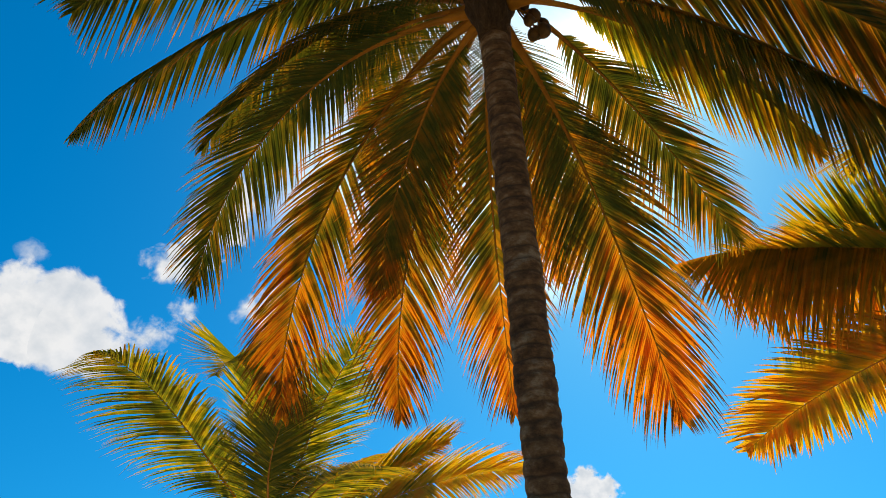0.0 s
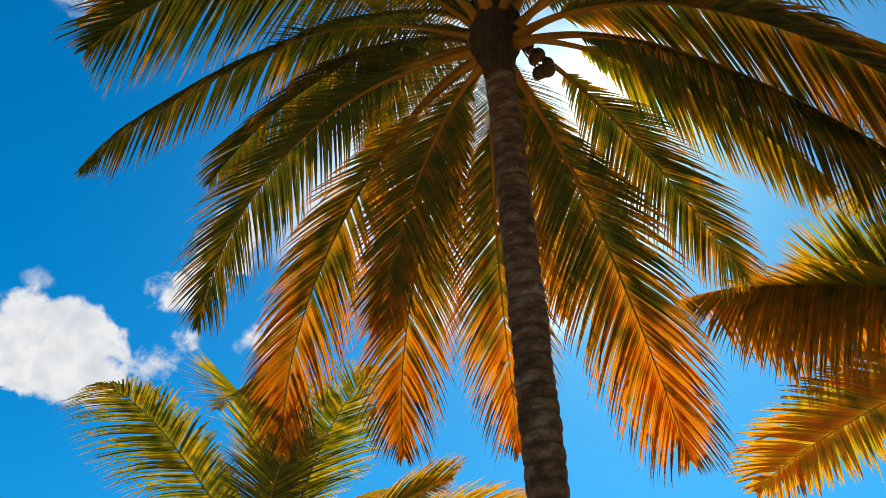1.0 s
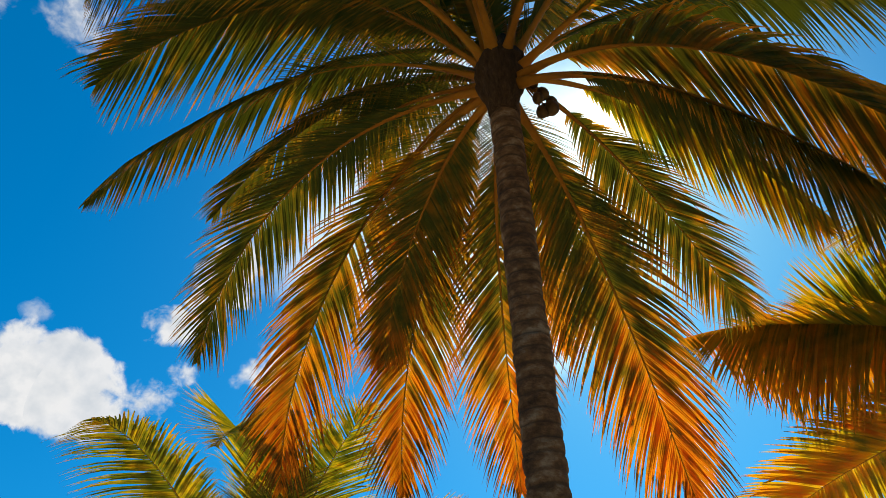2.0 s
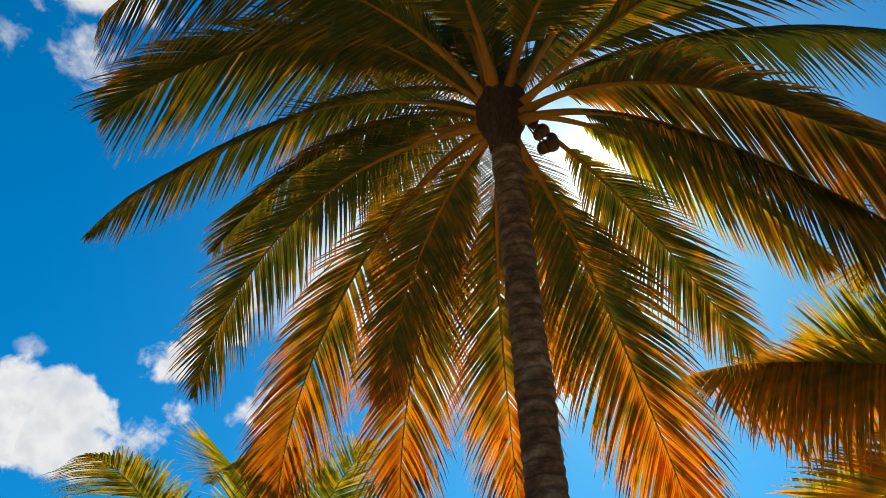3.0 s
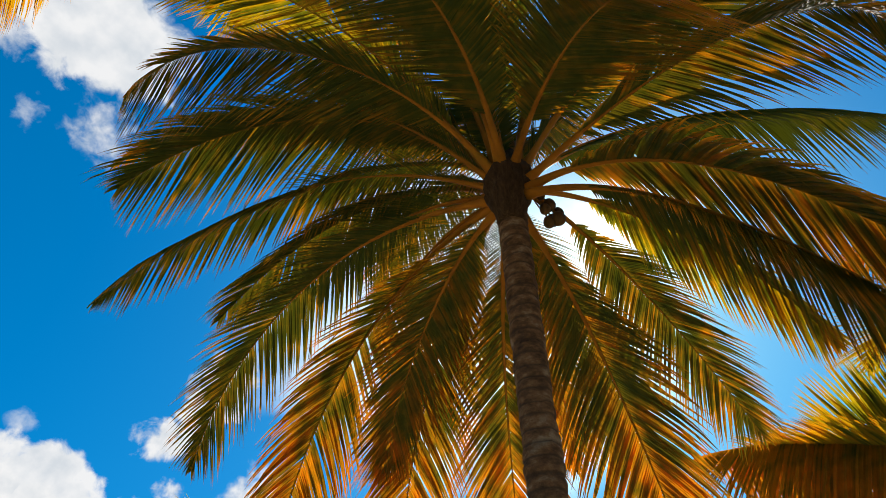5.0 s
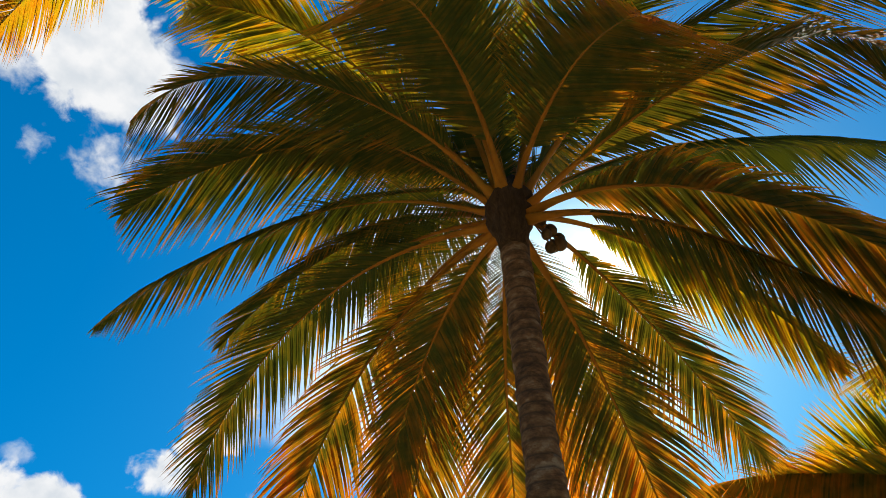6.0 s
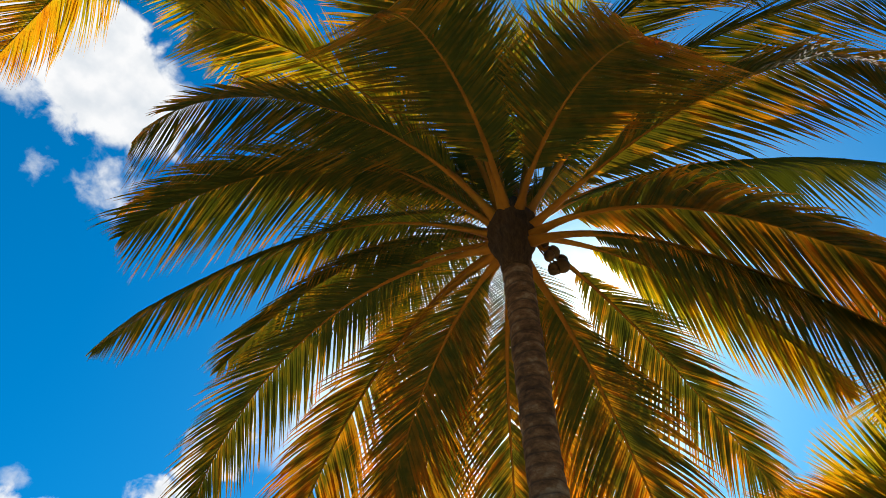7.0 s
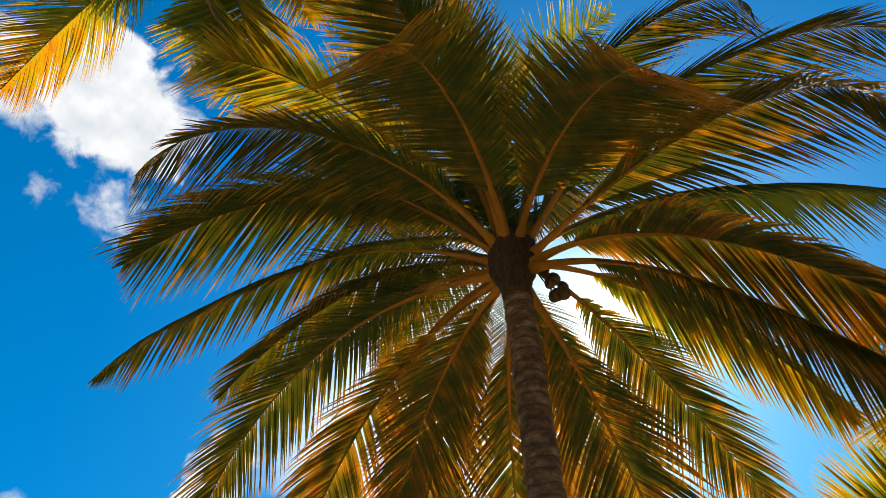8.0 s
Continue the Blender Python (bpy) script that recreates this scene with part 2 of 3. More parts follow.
def frond(palm, origin, base, az, el, droop, side, length, bend, seed, age=0.3, roll=0.0, blade=1.02, sag=0.7, vee=-36.0, apart=False, bare=0.18, count=120, fade=0.5, wide=1.55, tip=0.55, spread=0.0, sunward=0.0, leaf=None, label=""):
    """A feather frond: bare stalk, midrib and two rows of leaflets. age 0 is fresh green, 1 dry orange, and a low age
    also paints a frond as shaded; sunward turns the blades to the sun.
    """
    rng = random.Random(seed)
    pts = frond_spine(base, az, el, droop, side, length, bend)
    n = len(pts) - 1
    radii = []
    for i in range(n + 1):
        s = i / n
        r = 0.038 * (1 - s) ** 2.0 + 0.0055
        flare = max(0.0, 1 - s / 0.10) ** 2
        radii.append((r + 0.030 * flare, r * 0.75 + 0.016 * flare))
    v, f = tube([p - origin for p in pts], radii, 7)
    stalk = part("frond", v, f, RACHIS, palm, label)
    groups = [[], [], []]
    for sgn in (-1, 1):
        for k in range(count):
            s = bare + (1 - bare) * (k + rng.uniform(-0.12, 0.12)) / count
            s = min(max(s, bare), 0.998)
            if rng.random() < 0.03:
                continue
            x = s * n
            i = min(int(x), n - 1)
            root = pts[i].lerp(pts[i + 1], x - i)
            d = (pts[i + 1] - pts[i]).normalized()
            ref = Vector((0, 0, 1)) if abs(d.z) < 0.93 else Vector((math.sin(radians(az)), math.cos(radians(az)), 0))
            right = d.cross(ref).normalized()
            up = right.cross(d).normalized()
            turn = radians(roll)
            right, up = right * math.cos(turn) + up * math.sin(turn), up * math.cos(turn) - right * math.sin(turn)
            q = (s - bare) / (1 - bare)
            sway = noise.noise(Vector((q * 7.0, seed * 1.7, sgn * 5.0)))
            ang = radians(57 + spread - 27 * q - 10 * q ** 4 + 5.0 * sway + rng.gauss(0, 0.9))
            dip = radians(vee * (0.55 + 0.45 * math.sin(math.pi * min(1.0, q * 1.1))) + 7.0 * sway + rng.gauss(0, 1.6))
            way = d * math.cos(ang) + (right * sgn * math.cos(dip) + up * math.sin(dip)) * math.sin(ang)
            ln = blade * (0.32 + 0.68 * math.sin(math.pi * min(1, (q * 0.86 + 0.10))) ** 0.8) * rng.uniform(0.86, 1.08)
            ln *= min(1.0, 0.28 + 4.0 * q)
            if q > 0.85:
                ln *= 1 - 4.6 * (q - 0.85)
            if rng.random() < 0.05:
                ln *= rng.uniform(0.4, 0.8)
            wd = 0.0240 * wide * (0.55 + 0.45 * math.sin(math.pi * min(1, q * 0.8 + 0.2))) * rng.uniform(0.85, 1.15)
            dn = age + (fade * (max(0.0, q - 0.42) * 1.25 - 0.08) if age > 0.25 else 0.10 * q) + rng.gauss(0, 0.08)
            dn = min(dn, 0.76 + rng.gauss(0, 0.04))
            vs, fs, ds = groups if not apart else ([], [], [])
            leaflet(root - origin, way.normalized(), up.lerp(sun_way, sunward), ln, wd, sag * rng.uniform(0.9, 1.15) + (rng.uniform(0.5, 1.6) if rng.random() < 0.05 else 0.0), rng, vs, fs, ds, dn, rng.uniform(0.3, 1.0) * tip)
            if apart:
                part("leaflet", vs, fs, leaf or LEAF, stalk, dry=ds)
    if not apart:
        leaves = part("foliage", groups[0], groups[1], leaf or LEAF, stalk, dry=groups[2])
        tagged(leaves, kind="stuff")
    return stalk


def trunk(palm, origin, pts, r0, r1, seed):
    """A ringed palm trunk: every scar is a low uneven collar."""
    rng = random.Random(seed)
    pts = [Vector(p) for p in pts]
    path, radii, scar = [], [], []
    total = (pts[-1] - pts[0]).length
    steps = int(total / 0.012)
    phase, pitch, bulge = 0.0, 0.075, 0.010
    for i in range(steps + 1):
        u = i / steps
        a, b, c = pts
        p = a * (1 - u) ** 2 + b * 2 * u * (1 - u) + c * u * u
        phase += 0.012 / pitch
        if phase > 1:
            phase -= 1
            pitch, bulge = rng.uniform(0.085, 0.115), rng.uniform(0.009, 0.015)
        r = r0 + (r1 - r0) * u + 0.10 * math.exp(-u * total / 0.35)
        r += bulge * math.sin(math.pi * phase) ** 0.45 - 0.008
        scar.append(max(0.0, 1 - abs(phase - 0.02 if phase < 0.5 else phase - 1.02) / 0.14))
        path.append(p - origin)
        radii.append(r)
    sides = 28
    v, f = tube(path, radii, sides)
    for k, p in enumerate(v):
        ring = path[k // sides]
        w = noise.noise(p * 6.0 + Vector((seed, 0, 0))) * 0.012 + noise.noise(p * 21.0) * 0.006
        d = (p - ring)
        v[k] = p + d.normalized() * w + Vector((0, 0, noise.noise(Vector((d.x * 9, d.y * 9, p.z * 1.5)) + Vector((7, 3, seed))) * 0.014))
    ob = part("trunk", v, f, BARK, palm)
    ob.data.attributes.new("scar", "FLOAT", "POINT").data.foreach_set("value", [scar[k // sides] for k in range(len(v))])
    return ob


def crown_heart(palm, origin, hub, r, h, seed):
    """The fibrous bulge from which the stalks grow."""
    path, radii = [], []
    for i in range(21):
        u = i / 20
        path.append(hub - origin + Vector((0, 0, (u - 0.5) * h)))
        swell = math.sin(math.pi * min(1.0, u / 1.1)) ** 1.5
        radii.append(0.122 + (r - 0.122) * swell - 0.06 * max(0.0, u - 0.6))
    v, f = tube(path, radii, 26)
    for k, p in enumerate(v):
        ring = path[k // 26]
        d = p - ring
        v[k] = p + d * (noise.noise(p * 7 + Vector((seed, 0, 0))) * 0.25 + noise.noise(Vector((d.x * 30, d.y * 30, p.z * 4))) * 0.12)
    return part("fibre_sheath", v, f, FIBRE, palm, "dark matted brown fibre")


def coconut(palm, origin, top, place, r, rng):
    path = [Vector(top).lerp(Vector(place), u) + Vector((0, 0, -0.05 * math.sin(math.pi * u))) - origin for u in (0, .25, .5, .75, 1)]
    v, f = tube(path, [0.012, 0.010, 0.009, 0.008, 0.010], 6)
    stem = part("fruit_stalk", v, f, RACHIS, palm)
    bm = bmesh.new()
    bmesh.ops.create_icosphere(bm, subdivisions=3, radius=r)
    for q in bm.verts:
        a = math.atan2(q.co.y, q.co.x)
        q.co.z *= 1.25
        q.co *= 1 + 0.06 * math.cos(3 * a) * (1 - abs(q.co.z) / (r * 1.3)) + 0.03 * noise.noise(q.co * 14)
        q.co += Vector(place) - origin + Vector((0, 0, -r * 1.1))
    me = bpy.data.meshes.new("coconut")
    bm.to_mesh(me)
    bm.free()
    me.polygons.foreach_set("use_smooth", [True] * len(me.polygons))
    me.materials.append(NUT)
    ob = new("coconut", me)
    ob.parent = stem
    return ob


# ground
def build_ground():
    bm = bmesh.new()
    rings = [0.0, 2, 4, 6, 9, 13, 20, 35, 80, 250, 900, 4500]
    sides = 40
    rows = []
    for i, r in enumerate(rings):
        if i == 0:
            rows.append([bm.verts.new((0, 4, 0.0))])
            continue
        row = []
        for k in range(sides):
            a = 2 * math.pi * k / sides
            x, y = r * math.sin(a), 4 + r * math.cos(a)
            z = noise.noise(Vector((x * 0.35, y * 0.35, 3))) * 0.05 if r < 100 else 0.0
            row.append(bm.verts.new((x, y, z)))
        rows.append(row)
    for k in range(sides):
        k2 = (k + 1) % sides
        bm.faces.new((rows[0][0], rows[1][k2], rows[1][k]))
        for i in range(1, len(rows) - 1):
            bm.faces.new((rows[i][k], rows[i][k2], rows[i + 1][k2], rows[i + 1][k]))
    bmesh.ops.recalc_face_normals(bm, faces=bm.faces)
    me = bpy.data.meshes.new("ground")
    bm.to_mesh(me)
    bm.free()
    me.polygons.foreach_set("use_smooth", [True] * len(me.polygons))
    me.materials.append(SAND)
    return tagged(new("ground", me), "pale sunlit beach sand under the palms", "ground", kind="structure")


build_ground()


# clouds, far behind everything
def way_of(az, el):
    return Vector((math.sin(radians(az)) * math.cos(radians(el)), math.cos(radians(az)) * math.cos(radians(el)), math.sin(radians(el))))


def cloud(az, el, wide, tall, seed, lean=0.0, lift=0.10, size=2.6, grey=(0.52, 0.55, 0.58), far=3000.0, thin=0.8, white=(0.68, 0.68, 0.68), veil=False, dense=0.97, label="white fluffy cumulus cloud in a deep blue sky"):
    """A cloud bank seen at the azimuth and elevation, its width and height in degrees."""
    d = way_of(az, el)
    right = d.cross(Vector((0, 0, 1))).normalized()
    up = right.cross(d)
    a = radians(lean)
    right, up = right * math.cos(a) + up * math.sin(a), up * math.cos(a) - right * math.sin(a)
    hw, hh = far * math.tan(radians(wide / 2)), far * math.tan(radians(tall / 2))
    big = max(hw, hh)
    verts, faces, rim = [], [], []
    g = 16
    for j in range(g + 1):
        for i in range(g + 1):
            x, y = 2 * i / g - 1, 2 * j / g - 1
            bow = (x * x + y * y) * 0.02
            verts.append((x * hw / big, y * hh / big, bow))
            rim.append(math.hypot(x, y) ** 1.6)
    for j in range(g):
        for i in range(g):
            k = j * (g + 1) + i
            faces.append((k, k + 1, k + g + 2, k + g + 1))
    ob = part("cloud", verts, faces, cloud_material("cloud_vapour", seed, lift, size, grey, thin, white, veil, dense))
    ob.data.attributes.new("rim", "FLOAT", "POINT").data.foreach_set("value", rim)
    m = Matrix((right, up, -d)).transposed().to_4x4()
    ob.matrix_basis = Matrix.Translation(d * far) @ m @ Matrix.Diagonal((big, big, big, 1))
    return tagged(ob, label, "cloud", kind="structure")


cloud(-33.6, 22.7, 15.0, 8.8, seed=1, lift=0.02, lean=-18)
cloud(-36.5, 21.6, 11.0, 6.8, seed=17, lift=0.03)
cloud(-22.5, 33.0, 7.0, 12.2, seed=2, lift=0.14, lean=-16)
cloud(-25.6, 28.6, 8.0, 4.8, seed=12, lift=0.12, size=2.4, thin=1.3, lean=12)
cloud(-26.2, 22.8, 5.4, 4.4, seed=3, lift=0.17, size=2.4, thin=1.9, dense=0.9)
cloud(-24.2, 25.0, 3.6, 3.2, seed=4, lift=0.16, size=2.0, thin=1.9, dense=0.85)
cloud(-37.0, 27.2, 4.0, 2.6, seed=14, lift=0.16, size=1.6, thin=2.2, dense=0.5)
cloud(-16.4, 26.0, 9.2, 7.4, seed=9, lift=0.16, size=2.4, thin=1.5)
cloud(-53.0, 55.0, 19.0, 13.0, seed=5, lift=0.02)
cloud(-44.4, 48.6, 8.6, 7.6, seed=6, lift=0.17, size=3.0, thin=2.2, dense=0.85, lean=-20)
cloud(-51.4, 46.8, 3.4, 4.0, seed=7, lift=0.17, size=2.2, thin=2.4, dense=0.5)
cloud(-60.0, 50.0, 8.0, 4.0, seed=11, lift=0.08, size=2.0, thin=1.6, dense=0.8)
cloud(11.5, 10.2, 6.4, 5.8, seed=8, lift=0.02)
cloud(2.0, 40.5, 42, 31, seed=21, lift=-0.10, size=1.9, veil=True, grey=(0.42, 0.38, 0.27), white=(0.60, 0.54, 0.38), far=3300.0, thin=1.6, label="broad bright veil of white cloud near the sun")


def sun_glow():
    """Sun glare and paler sky, painted as emission on a far shell."""
    m, n, l, out = material("painted_sun_glare")
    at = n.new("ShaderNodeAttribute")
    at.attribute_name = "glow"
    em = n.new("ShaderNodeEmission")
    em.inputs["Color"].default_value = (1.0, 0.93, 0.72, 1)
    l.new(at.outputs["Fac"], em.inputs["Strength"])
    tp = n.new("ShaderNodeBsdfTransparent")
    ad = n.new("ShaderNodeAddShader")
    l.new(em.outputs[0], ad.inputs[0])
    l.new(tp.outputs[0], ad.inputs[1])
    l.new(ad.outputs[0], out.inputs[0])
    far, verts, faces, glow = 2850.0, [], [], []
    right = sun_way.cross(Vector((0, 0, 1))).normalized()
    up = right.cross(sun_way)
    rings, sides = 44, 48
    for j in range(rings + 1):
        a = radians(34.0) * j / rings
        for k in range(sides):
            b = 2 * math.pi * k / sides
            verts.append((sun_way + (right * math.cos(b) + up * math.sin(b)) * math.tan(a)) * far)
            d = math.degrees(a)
            # glare core, glow and wide sky brightening, by degrees from the sun
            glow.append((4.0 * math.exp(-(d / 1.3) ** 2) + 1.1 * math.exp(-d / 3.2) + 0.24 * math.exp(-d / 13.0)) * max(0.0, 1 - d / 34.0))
    for j in range(rings):
        for k in range(sides):
            k2 = (k + 1) % sides
            faces.append((j * sides + k, j * sides + k2, (j + 1) * sides + k2, (j + 1) * sides + k))
    ob = part("sun_glare", verts, faces, m)
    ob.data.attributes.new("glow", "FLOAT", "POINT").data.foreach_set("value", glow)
    return tagged(ob, "painted bright glare glowing round the sun", "haze", kind="structure")


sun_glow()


def sun_disc():
    m, n, l, out = material("sun_fire")
    em = n.new("ShaderNodeEmission")
    em.inputs["Color"].default_value, em.inputs["Strength"].default_value = (1, 0.97, 0.9, 1), 30.0
    tp = n.new("ShaderNodeBsdfTransparent")
    ad = n.new("ShaderNodeAddShader")
    l.new(em.outputs[0], ad.inputs[0])
    l.new(tp.outputs[0], ad.inputs[1])
    l.new(ad.outputs[0], out.inputs[0])
    bm = bmesh.new()
    bmesh.ops.create_icosphere(bm, subdivisions=3, radius=2800 * math.tan(radians(0.55)))
    me = bpy.data.meshes.new("sun_ball")
    bm.to_mesh(me)
    bm.free()
    me.materials.append(m)
    ob = new("sun_ball", me)
    ob.location = sun_way * 2800
    return tagged(ob, "dazzling white sun in the sky", "sun", kind="structure")


sun_disc()


def palm_root(x, y, label):
    ob = new("coconut_palm", None)
    ob.location = (x, y, 0)
    return tagged(ob, label, "palm tree", "palms on the beach"), Vector((x, y, 0))


# the tall palm under which the camera stands
palm, origin = palm_root(0.707, 4.399, "tall coconut palm with ringed brown trunk and drooping green-orange fronds")
hub = Vector((0.544, 3.849, 6.706))
trunk(palm, origin, [(0.707, 4.399, -0.1), (0.659, 4.286, 2.9), (hub.x, hub.y, hub.z + 0.1)], 0.136, 0.132, 3)
crown_heart(palm, origin, hub, 0.235, 1.05, 5)
# negative ages below put the shade of upper fronds into the leaf colour
frond(palm, origin, hub, 299.0, 81.1, 144.7, -27.1, 5.51, 0.69, 510, age=-0.04, vee=-58.0, sag=2.2, blade=0.95, tip=1.0, wide=2.0)
frond(palm, origin, hub, 327.0, 19.7, 129.0, -8.8, 5.95, 1.27, 511, age=0.36, vee=-22.0, bare=0.22, count=124, wide=1.9, blade=1.18, fade=1.0, tip=0.85, sag=0.95)
frond(palm, origin, hub, -0.0, 3.2, 71.1, 11.4, 5.20, 1.09, 512, age=0.32, vee=-20.0, count=124, wide=1.9, blade=1.18, fade=1.0, tip=0.85, sag=0.95)
frond(palm, origin, hub, 42.6, 55.5, 100.4, 8.5, 4.68, 0.50, 513, age=0.12, vee=-24.0, tip=0.5, bare=0.24, wide=1.6)
frond(palm, origin, hub, 124.7, 4.2, 79.9, -13.8, 4.22, 0.50, 514, age=0.27, vee=-20.0, sag=1.2, blade=1.2, bare=0.12, wide=1.95, tip=0.9, count=165, fade=0.35)
frond(palm, origin, hub, 121.6, 61.0, 146.2, 3.5, 4.90, 1.58, 515, age=0.06, wide=1.25, tip=0.35, count=140, blade=1.35, sag=0.4, vee=-65.0)
frond(palm, origin, hub, 162.6, 51.0, 130.2, -7.1, 2.83, 0.84, 516, age=0.27, vee=-14.0, tip=0.6, apart=True, sag=0.5, blade=1.2, fade=0.6, count=145, spread=8.0)
frond(palm, origin, hub, 273.9, 75.3, 134.8, 3.5, 5.07, 0.97, 517, age=-0.06, vee=-32.0, sag=1.2, tip=0.8, blade=1.4, wide=1.8)
frond(palm, origin, hub, 250.3, 59.9, 145.9, -19.9, 4.52, 1.90, 518, age=0.24, vee=-20.0, sag=0.5, sunward=0.3, leaf=LUSH_LEAF)
frond(palm, origin, hub, 304.1, 45.8, 82.3, 3.1, 4.59, 1.09, 519, age=0.06, vee=-45.0, sag=1.2, tip=0.6)
frond(palm, origin, hub, 347.0, 29.8, 137.3, -14.0, 5.51, 0.94, 520, age=0.30, vee=-22.0, count=124, wide=1.9, blade=1.18, fade=1.0, tip=0.85, sag=0.95)
frond(palm, origin, hub, 17.5, 13.8, 67.0, -4.1, 4.09, 1.43, 521, age=0.30, vee=-15.0, bare=0.06)
frond(palm, origin, hub, 61.6, 41.1, 119.5, 33.0, 3.80, 0.84, 522, age=0.20, vee=-45.0, sag=1.0, tip=0.6, bare=0.24, fade=0.3, blade=0.92, spread=-6.0, wide=1.9, leaf=LUSH_LEAF)
frond(palm, origin, hub, 91.9, 53.7, 87.2, 3.7, 4.68, 0.96, 523, age=-0.15, bare=0.12, vee=-40.0, roll=-22.0, sag=1.8, tip=0.3, blade=1.1, wide=1.8, count=120)
frond(palm, origin, hub, 143.2, 81.6, 183.0, -19.8, 5.03, 1.80, 524, age=0.06, vee=-72.0, wide=1.25, tip=0.35, count=140, blade=1.35, sag=0.4)
frond(palm, origin, hub, 198.2, 50.8, 136.8, 18.3, 3.27, 0.97, 525, age=0.26, vee=-14.0, blade=1.1, tip=0.5, sag=0.5, fade=0.4, spread=8.0)
frond(palm, origin, hub, 271.5, 60.5, 100.8, 9.8, 5.05, 1.13, 526, age=0.26, vee=-40.0, sag=0.8, fade=0.3, blade=0.62, tip=0.6)
frond(palm, origin, hub, 303.6, 18.7, 113.5, 9.3, 5.07, 1.66, 527, age=0.05, vee=-24.0, tip=0.5)
frond(palm, origin, hub, 336.0, 13.5, 76.8, 0.4, 3.72, 1.04, 528, age=0.25, vee=-15.0, bare=0.12, count=135)
frond(palm, origin, hub, 36.3, -13.2, 54.9, 1.4, 4.32, 0.50, 529, age=0.30, vee=-22.0, bare=0.12, count=124, wide=1.9, blade=1.18, fade=1.0, tip=0.85, sag=0.95)
frond(palm, origin, hub, 120.5, -22.5, 49.6, 0.1, 4.61, 0.50, 530, age=0.14, vee=-45.0, sag=1.3, tip=0.8, bare=0.16, wide=2.2, blade=0.80, count=150)
frond(palm, origin, hub, 122.5, 25.4, 130.0, 19.3, 3.92, 1.75, 531, age=0.18, wide=1.7, tip=0.8, sag=1.0, vee=-40.0, blade=1.12, count=120)
frond(palm, origin, hub, 121.8, 96.7, 83.1, -0.5, 5.47, 1.87, 532, age=0.02, vee=40.0, spread=16.0, sag=0.1, blade=1.2, count=90, wide=2.0, sunward=0.6, leaf=LUSH_LEAF)
frond(palm, origin, hub, 203.6, 50.0, 113.6, 12.0, 4.65, 1.15, 533, age=0.15)
frond(palm, origin, hub, 236.3, 50.0, 140.9, 12.6, 4.23, 1.03, 534, age=0.12, vee=-50.0, sag=0.25, count=150, wide=1.3, blade=1.1)
frond(palm, origin, hub, 332.0, 66.0, 95.0, 0.0, 4.00, 1.30, 900, age=0.12, vee=-10.0, bare=0.05)
frond(palm, origin, hub, 225.0, 76.0, 80.0, 0.0, 4.20, 1.30, 901, age=0.12, vee=-10.0, bare=0.05)
frond(palm, origin, hub, 0.0, 85.0, 48.0, 0.0, 3.70, 1.30, 902, age=0.12, vee=-10.0, bare=0.05)
frond(palm, origin, hub, 200.0, 80.0, 45.0, 0.0, 3.60, 1.30, 903, age=0.12, vee=-10.0, bare=0.05)
frond(palm, origin, hub, 100.0, 76.0, 60.0, 0.0, 3.70, 1.30, 904, age=0.12, vee=-10.0, bare=0.05)
frond(palm, origin, hub, 280.0, 76.0, 60.0, 0.0, 3.80, 1.30, 905, age=0.12, vee=-10.0, bare=0.05)
frond(palm, origin, hub, 40.0, 82.0, 52.0, 0.0, 3.60, 1.30, 906, age=0.12, vee=-10.0, bare=0.05)
frond(palm, origin, hub, 320.0, 80.0, 60.0, 0.0, 3.80, 1.30, 907, age=0.12, vee=-10.0, bare=0.05)
# short young fronds at the back of the crown
for az, el, seed in ((262, 52, 920), (286, 40, 921), (306, 30, 922), (325, 22, 923), (344, 18, 924), (2, 16, 925), (20, 16, 926)):
    frond(palm, origin, hub, az, el, 46.0, 3.0, 2.50, 1.30, seed, age=0.08, vee=-10.0, bare=0.05, count=62, blade=0.80, wide=0.85)
nuts = random.Random(8)
for dx, dy, dz, r in ((0.46, 0.12, -0.26, 0.066), (0.38, 0.06, -0.14, 0.060), (0.48, 0.18, -0.12, 0.055), (0.37, 0.14, -0.30, 0.056), (0.33, 0.05, -0.22, 0.052), (0.42, 0.20, -0.20, 0.060), (0.30, 0.02, -0.06, 0.045)):
    coconut(palm, origin, hub + Vector((0.16, 0.02, 0.08)), hub + Vector((dx, dy, dz)), r, nuts)

# a shorter palm further off
palm, origin = palm_root(-2.66, 12.72, "shorter green coconut palm behind the tall one")
hub = Vector((-2.956, 12.522, 3.334))
trunk(palm, origin, [(origin.x, origin.y, -0.1), (origin.x - 0.05, origin.y, 1.5), (hub.x, hub.y, hub.z - 0.1)], 0.17, 0.13, 13)
crown_heart(palm, origin, hub, 0.25, 0.7, 15)
frond(palm, origin, hub, 209.3, 30.6, 47.8, -29.1, 5.54, 2.60, 309, age=0.16, vee=-14.0, roll=-20.0, sag=0.9, blade=1.35, fade=0.1, count=115, wide=2.4, leaf=LUSH_LEAF)
frond(palm, origin, hub, 178.5, 41.7, 85.0, -6.4, 6.26, 1.66, 310, age=0.10, blade=1.30, fade=0.1, count=115, wide=1.95, vee=35.0, sag=0.1, leaf=LUSH_LEAF)
frond(palm, origin, hub, 160.2, 65.6, 63.3, -8.2, 5.29, 0.50, 311, age=0.12, vee=0.0, sag=0.3, blade=1.49, fade=0.1, count=115, wide=1.95, leaf=LUSH_LEAF)
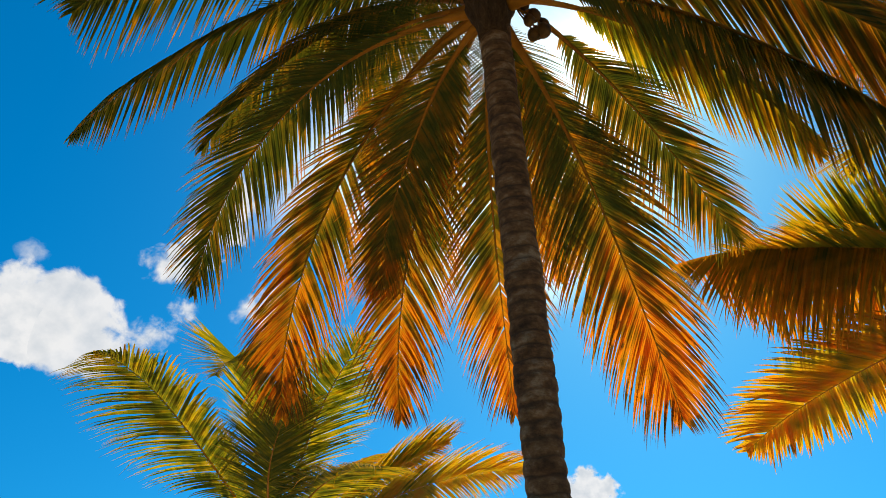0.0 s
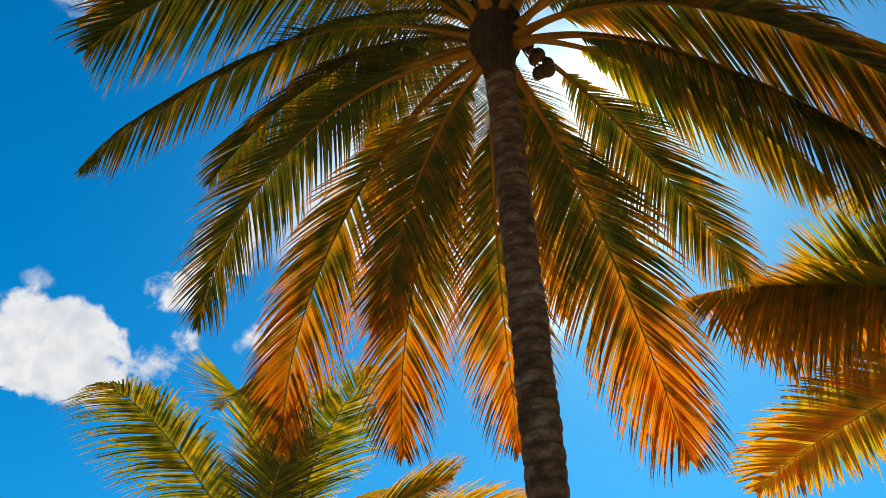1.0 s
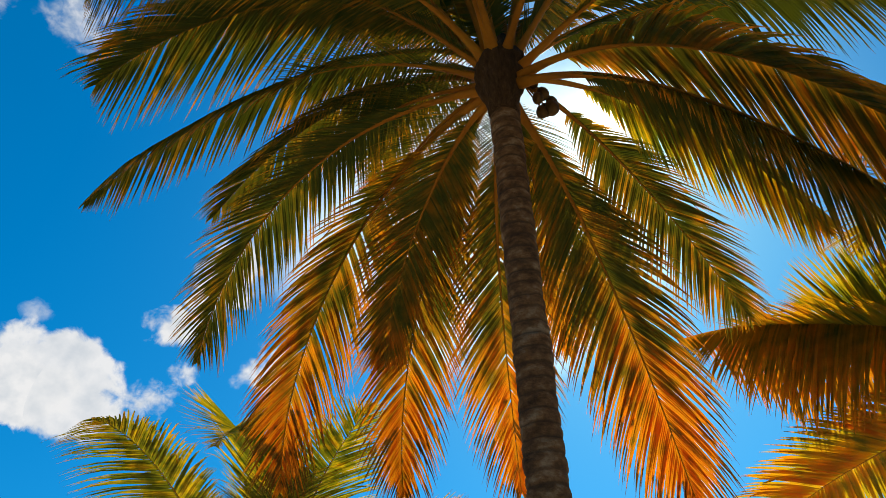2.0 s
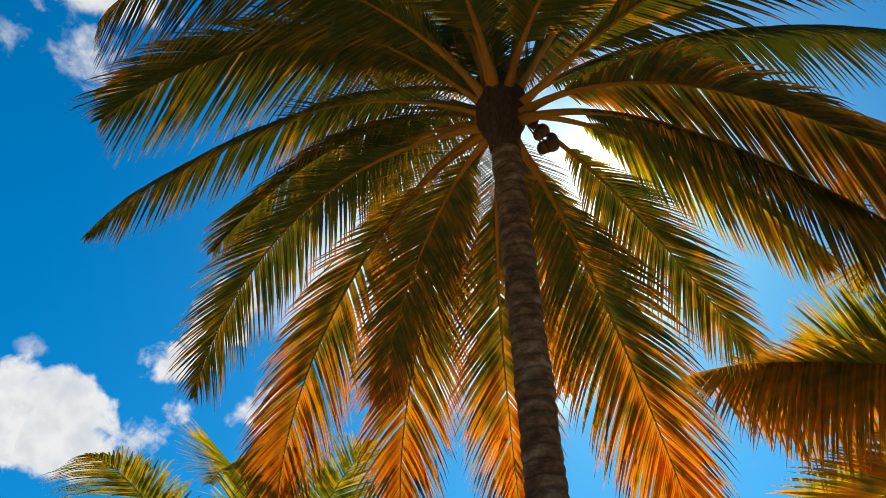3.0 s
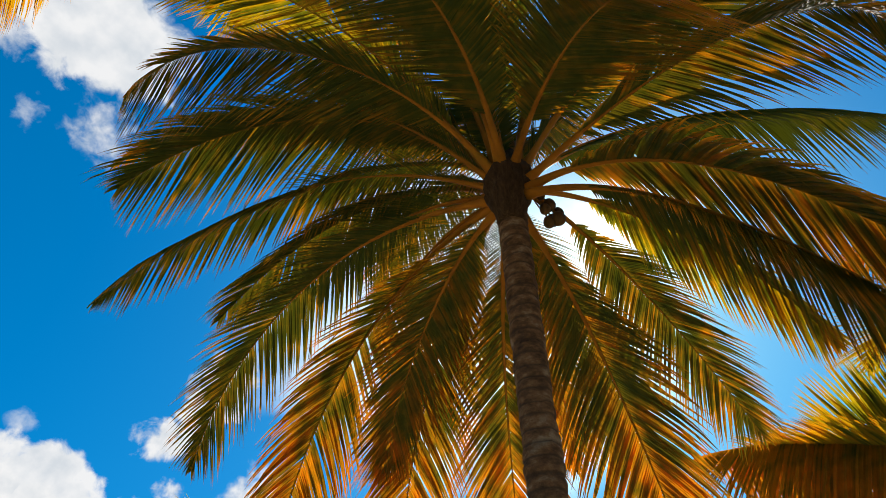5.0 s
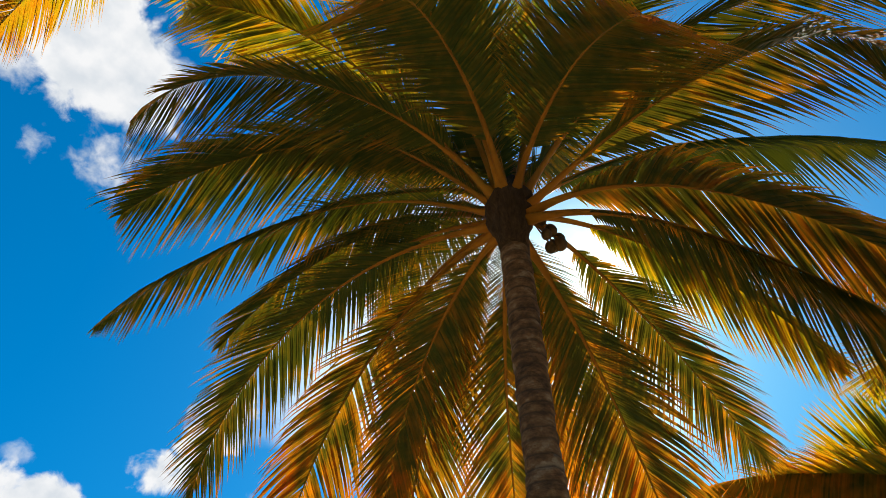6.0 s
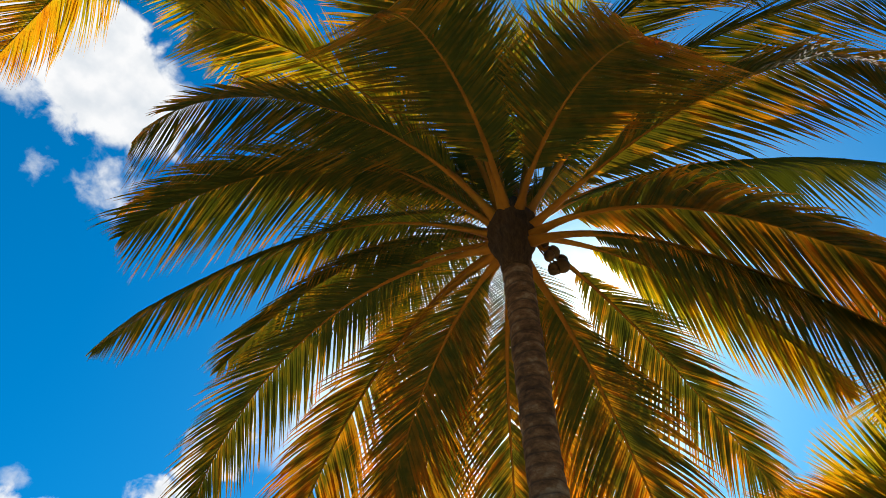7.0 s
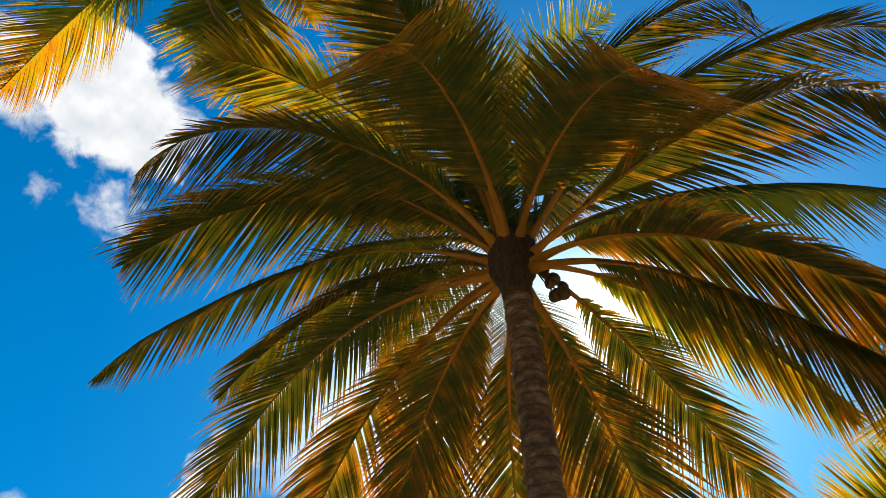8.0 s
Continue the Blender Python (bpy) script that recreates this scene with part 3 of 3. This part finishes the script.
frond(palm, origin, hub, 53.1, 38.8, 14.6, -7.4, 4.56, 1.49, 312, age=0.42, vee=6.0, roll=35.0, sag=0.4, blade=1.43, fade=0.2, count=105, wide=2.6, sunward=0.6, leaf=LUSH_LEAF)
frond(palm, origin, hub, 64.5, 28.9, 25.7, -9.3, 5.58, 1.57, 313, age=0.46, vee=0.0, roll=30.0, sag=0.5, blade=1.43, fade=0.2, count=105, wide=2.6, sunward=0.6, leaf=LUSH_LEAF)
frond(palm, origin, hub, 15.8, 42.2, 32.8, 4.9, 5.50, 1.80, 314, age=0.50, vee=-10.0, blade=1.30, fade=0.2, count=105, wide=2.6, leaf=LUSH_LEAF)
frond(palm, origin, hub, 180.3, 19.2, 6.4, -28.9, 4.54, 0.85, 330, age=0.10, vee=10.0, sag=0.4, blade=1.3, fade=0.1, count=105, wide=1.95, leaf=LUSH_LEAF)
frond(palm, origin, hub, 153.0, 47.9, 60.1, -9.8, 4.03, 0.50, 331, age=0.14, vee=0.0, sag=0.5, blade=1.3, fade=0.1, count=105, wide=1.95, leaf=LUSH_LEAF)
frond(palm, origin, hub, 249.7, 59.3, 0.4, 2.2, 1.98, 1.20, 332, age=0.12, vee=0.0, sag=0.4, blade=1.3, fade=0.1, count=105, wide=1.95, leaf=LUSH_LEAF)
# the palm beside it
palm, origin = palm_root(6.23, 5.21, "leaning coconut palm with orange-yellow drying fronds")
hub = Vector((5.730, 4.905, 4.484))
trunk(palm, origin, [(origin.x, origin.y, -0.1), (origin.x - 0.1, origin.y, hub.z * 0.5), (hub.x, hub.y, hub.z - 0.1)], 0.16, 0.13, 23)
crown_heart(palm, origin, hub, 0.25, 0.7, 25)
frond(palm, origin, hub, 329.9, 32.9, 19.3, 5.2, 4.90, 2.60, 315, age=0.47, vee=-70.0, sag=0.5, apart=True, fade=0.30, spread=58.0, blade=1.42, tip=0.30, count=140, wide=3.0, sunward=0.6)
frond(palm, origin, hub, 342.2, -1.6, 18.5, -4.1, 4.51, 2.55, 316, age=0.50, vee=8.0, roll=-28.0, sag=0.4, tip=0.3, fade=0.2, wide=3.2, blade=1.05, count=120, spread=10.0, sunward=0.9, leaf=LUSH_LEAF)
frond(palm, origin, hub, 346.6, 49.4, 20.0, -8.2, 3.40, 0.50, 317, age=0.17, vee=62.0, sag=0.05, spread=28.0, wide=2.6, count=80, blade=1.05, sunward=0.65, leaf=LUSH_LEAF)
frond(palm, origin, hub, 331.3, 32.3, 11.3, 6.8, 4.19, 2.11, 318, age=0.40, vee=18.0, sag=0.5, fade=0.4, roll=-10.0, spread=20.0, blade=0.75, tip=0.7, count=130, wide=2.2, sunward=0.4, leaf=LUSH_LEAF)
frond(palm, origin, hub, 357.6, 119.6, 141.5, -12.1, 4.96, 1.70, 319, age=0.55, wide=1.9, count=140, blade=1.15, sag=1.0, fade=0.3)
frond(palm, origin, hub, 359.9, 100.8, 134.9, -5.1, 4.26, 1.61, 320, age=0.24, wide=2.2, count=120, blade=1.2, sag=0.3, vee=30.0, leaf=LUSH_LEAF)
# the palm that hangs over the camera
palm, origin = palm_root(-2.60, 0.50, "coconut palm with sunlit yellow-orange frond tips")
hub = Vector((-2.000, 1.000, 7.000))
trunk(palm, origin, [(origin.x, origin.y, -0.1), (origin.x + 0.1, origin.y, hub.z * 0.5), (hub.x, hub.y, hub.z - 0.1)], 0.16, 0.13, 33)
crown_heart(palm, origin, hub, 0.25, 0.7, 35)
frond(palm, origin, hub, 293.0, 53.4, 61.2, 14.7, 4.36, 1.28, 317, age=0.37, apart=True, count=130, wide=1.1, leaf=LUSH_LEAF)
frond(palm, origin, hub, 333.0, 57.3, 4.1, 5.5, 4.35, 1.42, 318, age=0.26, fade=0.2, vee=-30.0, sag=0.6, count=110, wide=1.7, sunward=0.8, leaf=LUSH_LEAF)
frond(palm, origin, hub, 346.7, 70.3, 70.0, 0.5, 3.56, 1.58, 319, age=0.30, fade=0.2, vee=-15.0, wide=1.6, count=100, sunward=0.6, leaf=LUSH_LEAF)
frond(palm, origin, hub, 359.6, 90.7, 66.6, 1.5, 4.22, 1.75, 320, age=0.34, fade=0.2, vee=-15.0, wide=1.6, count=100, sunward=0.6, leaf=LUSH_LEAF)
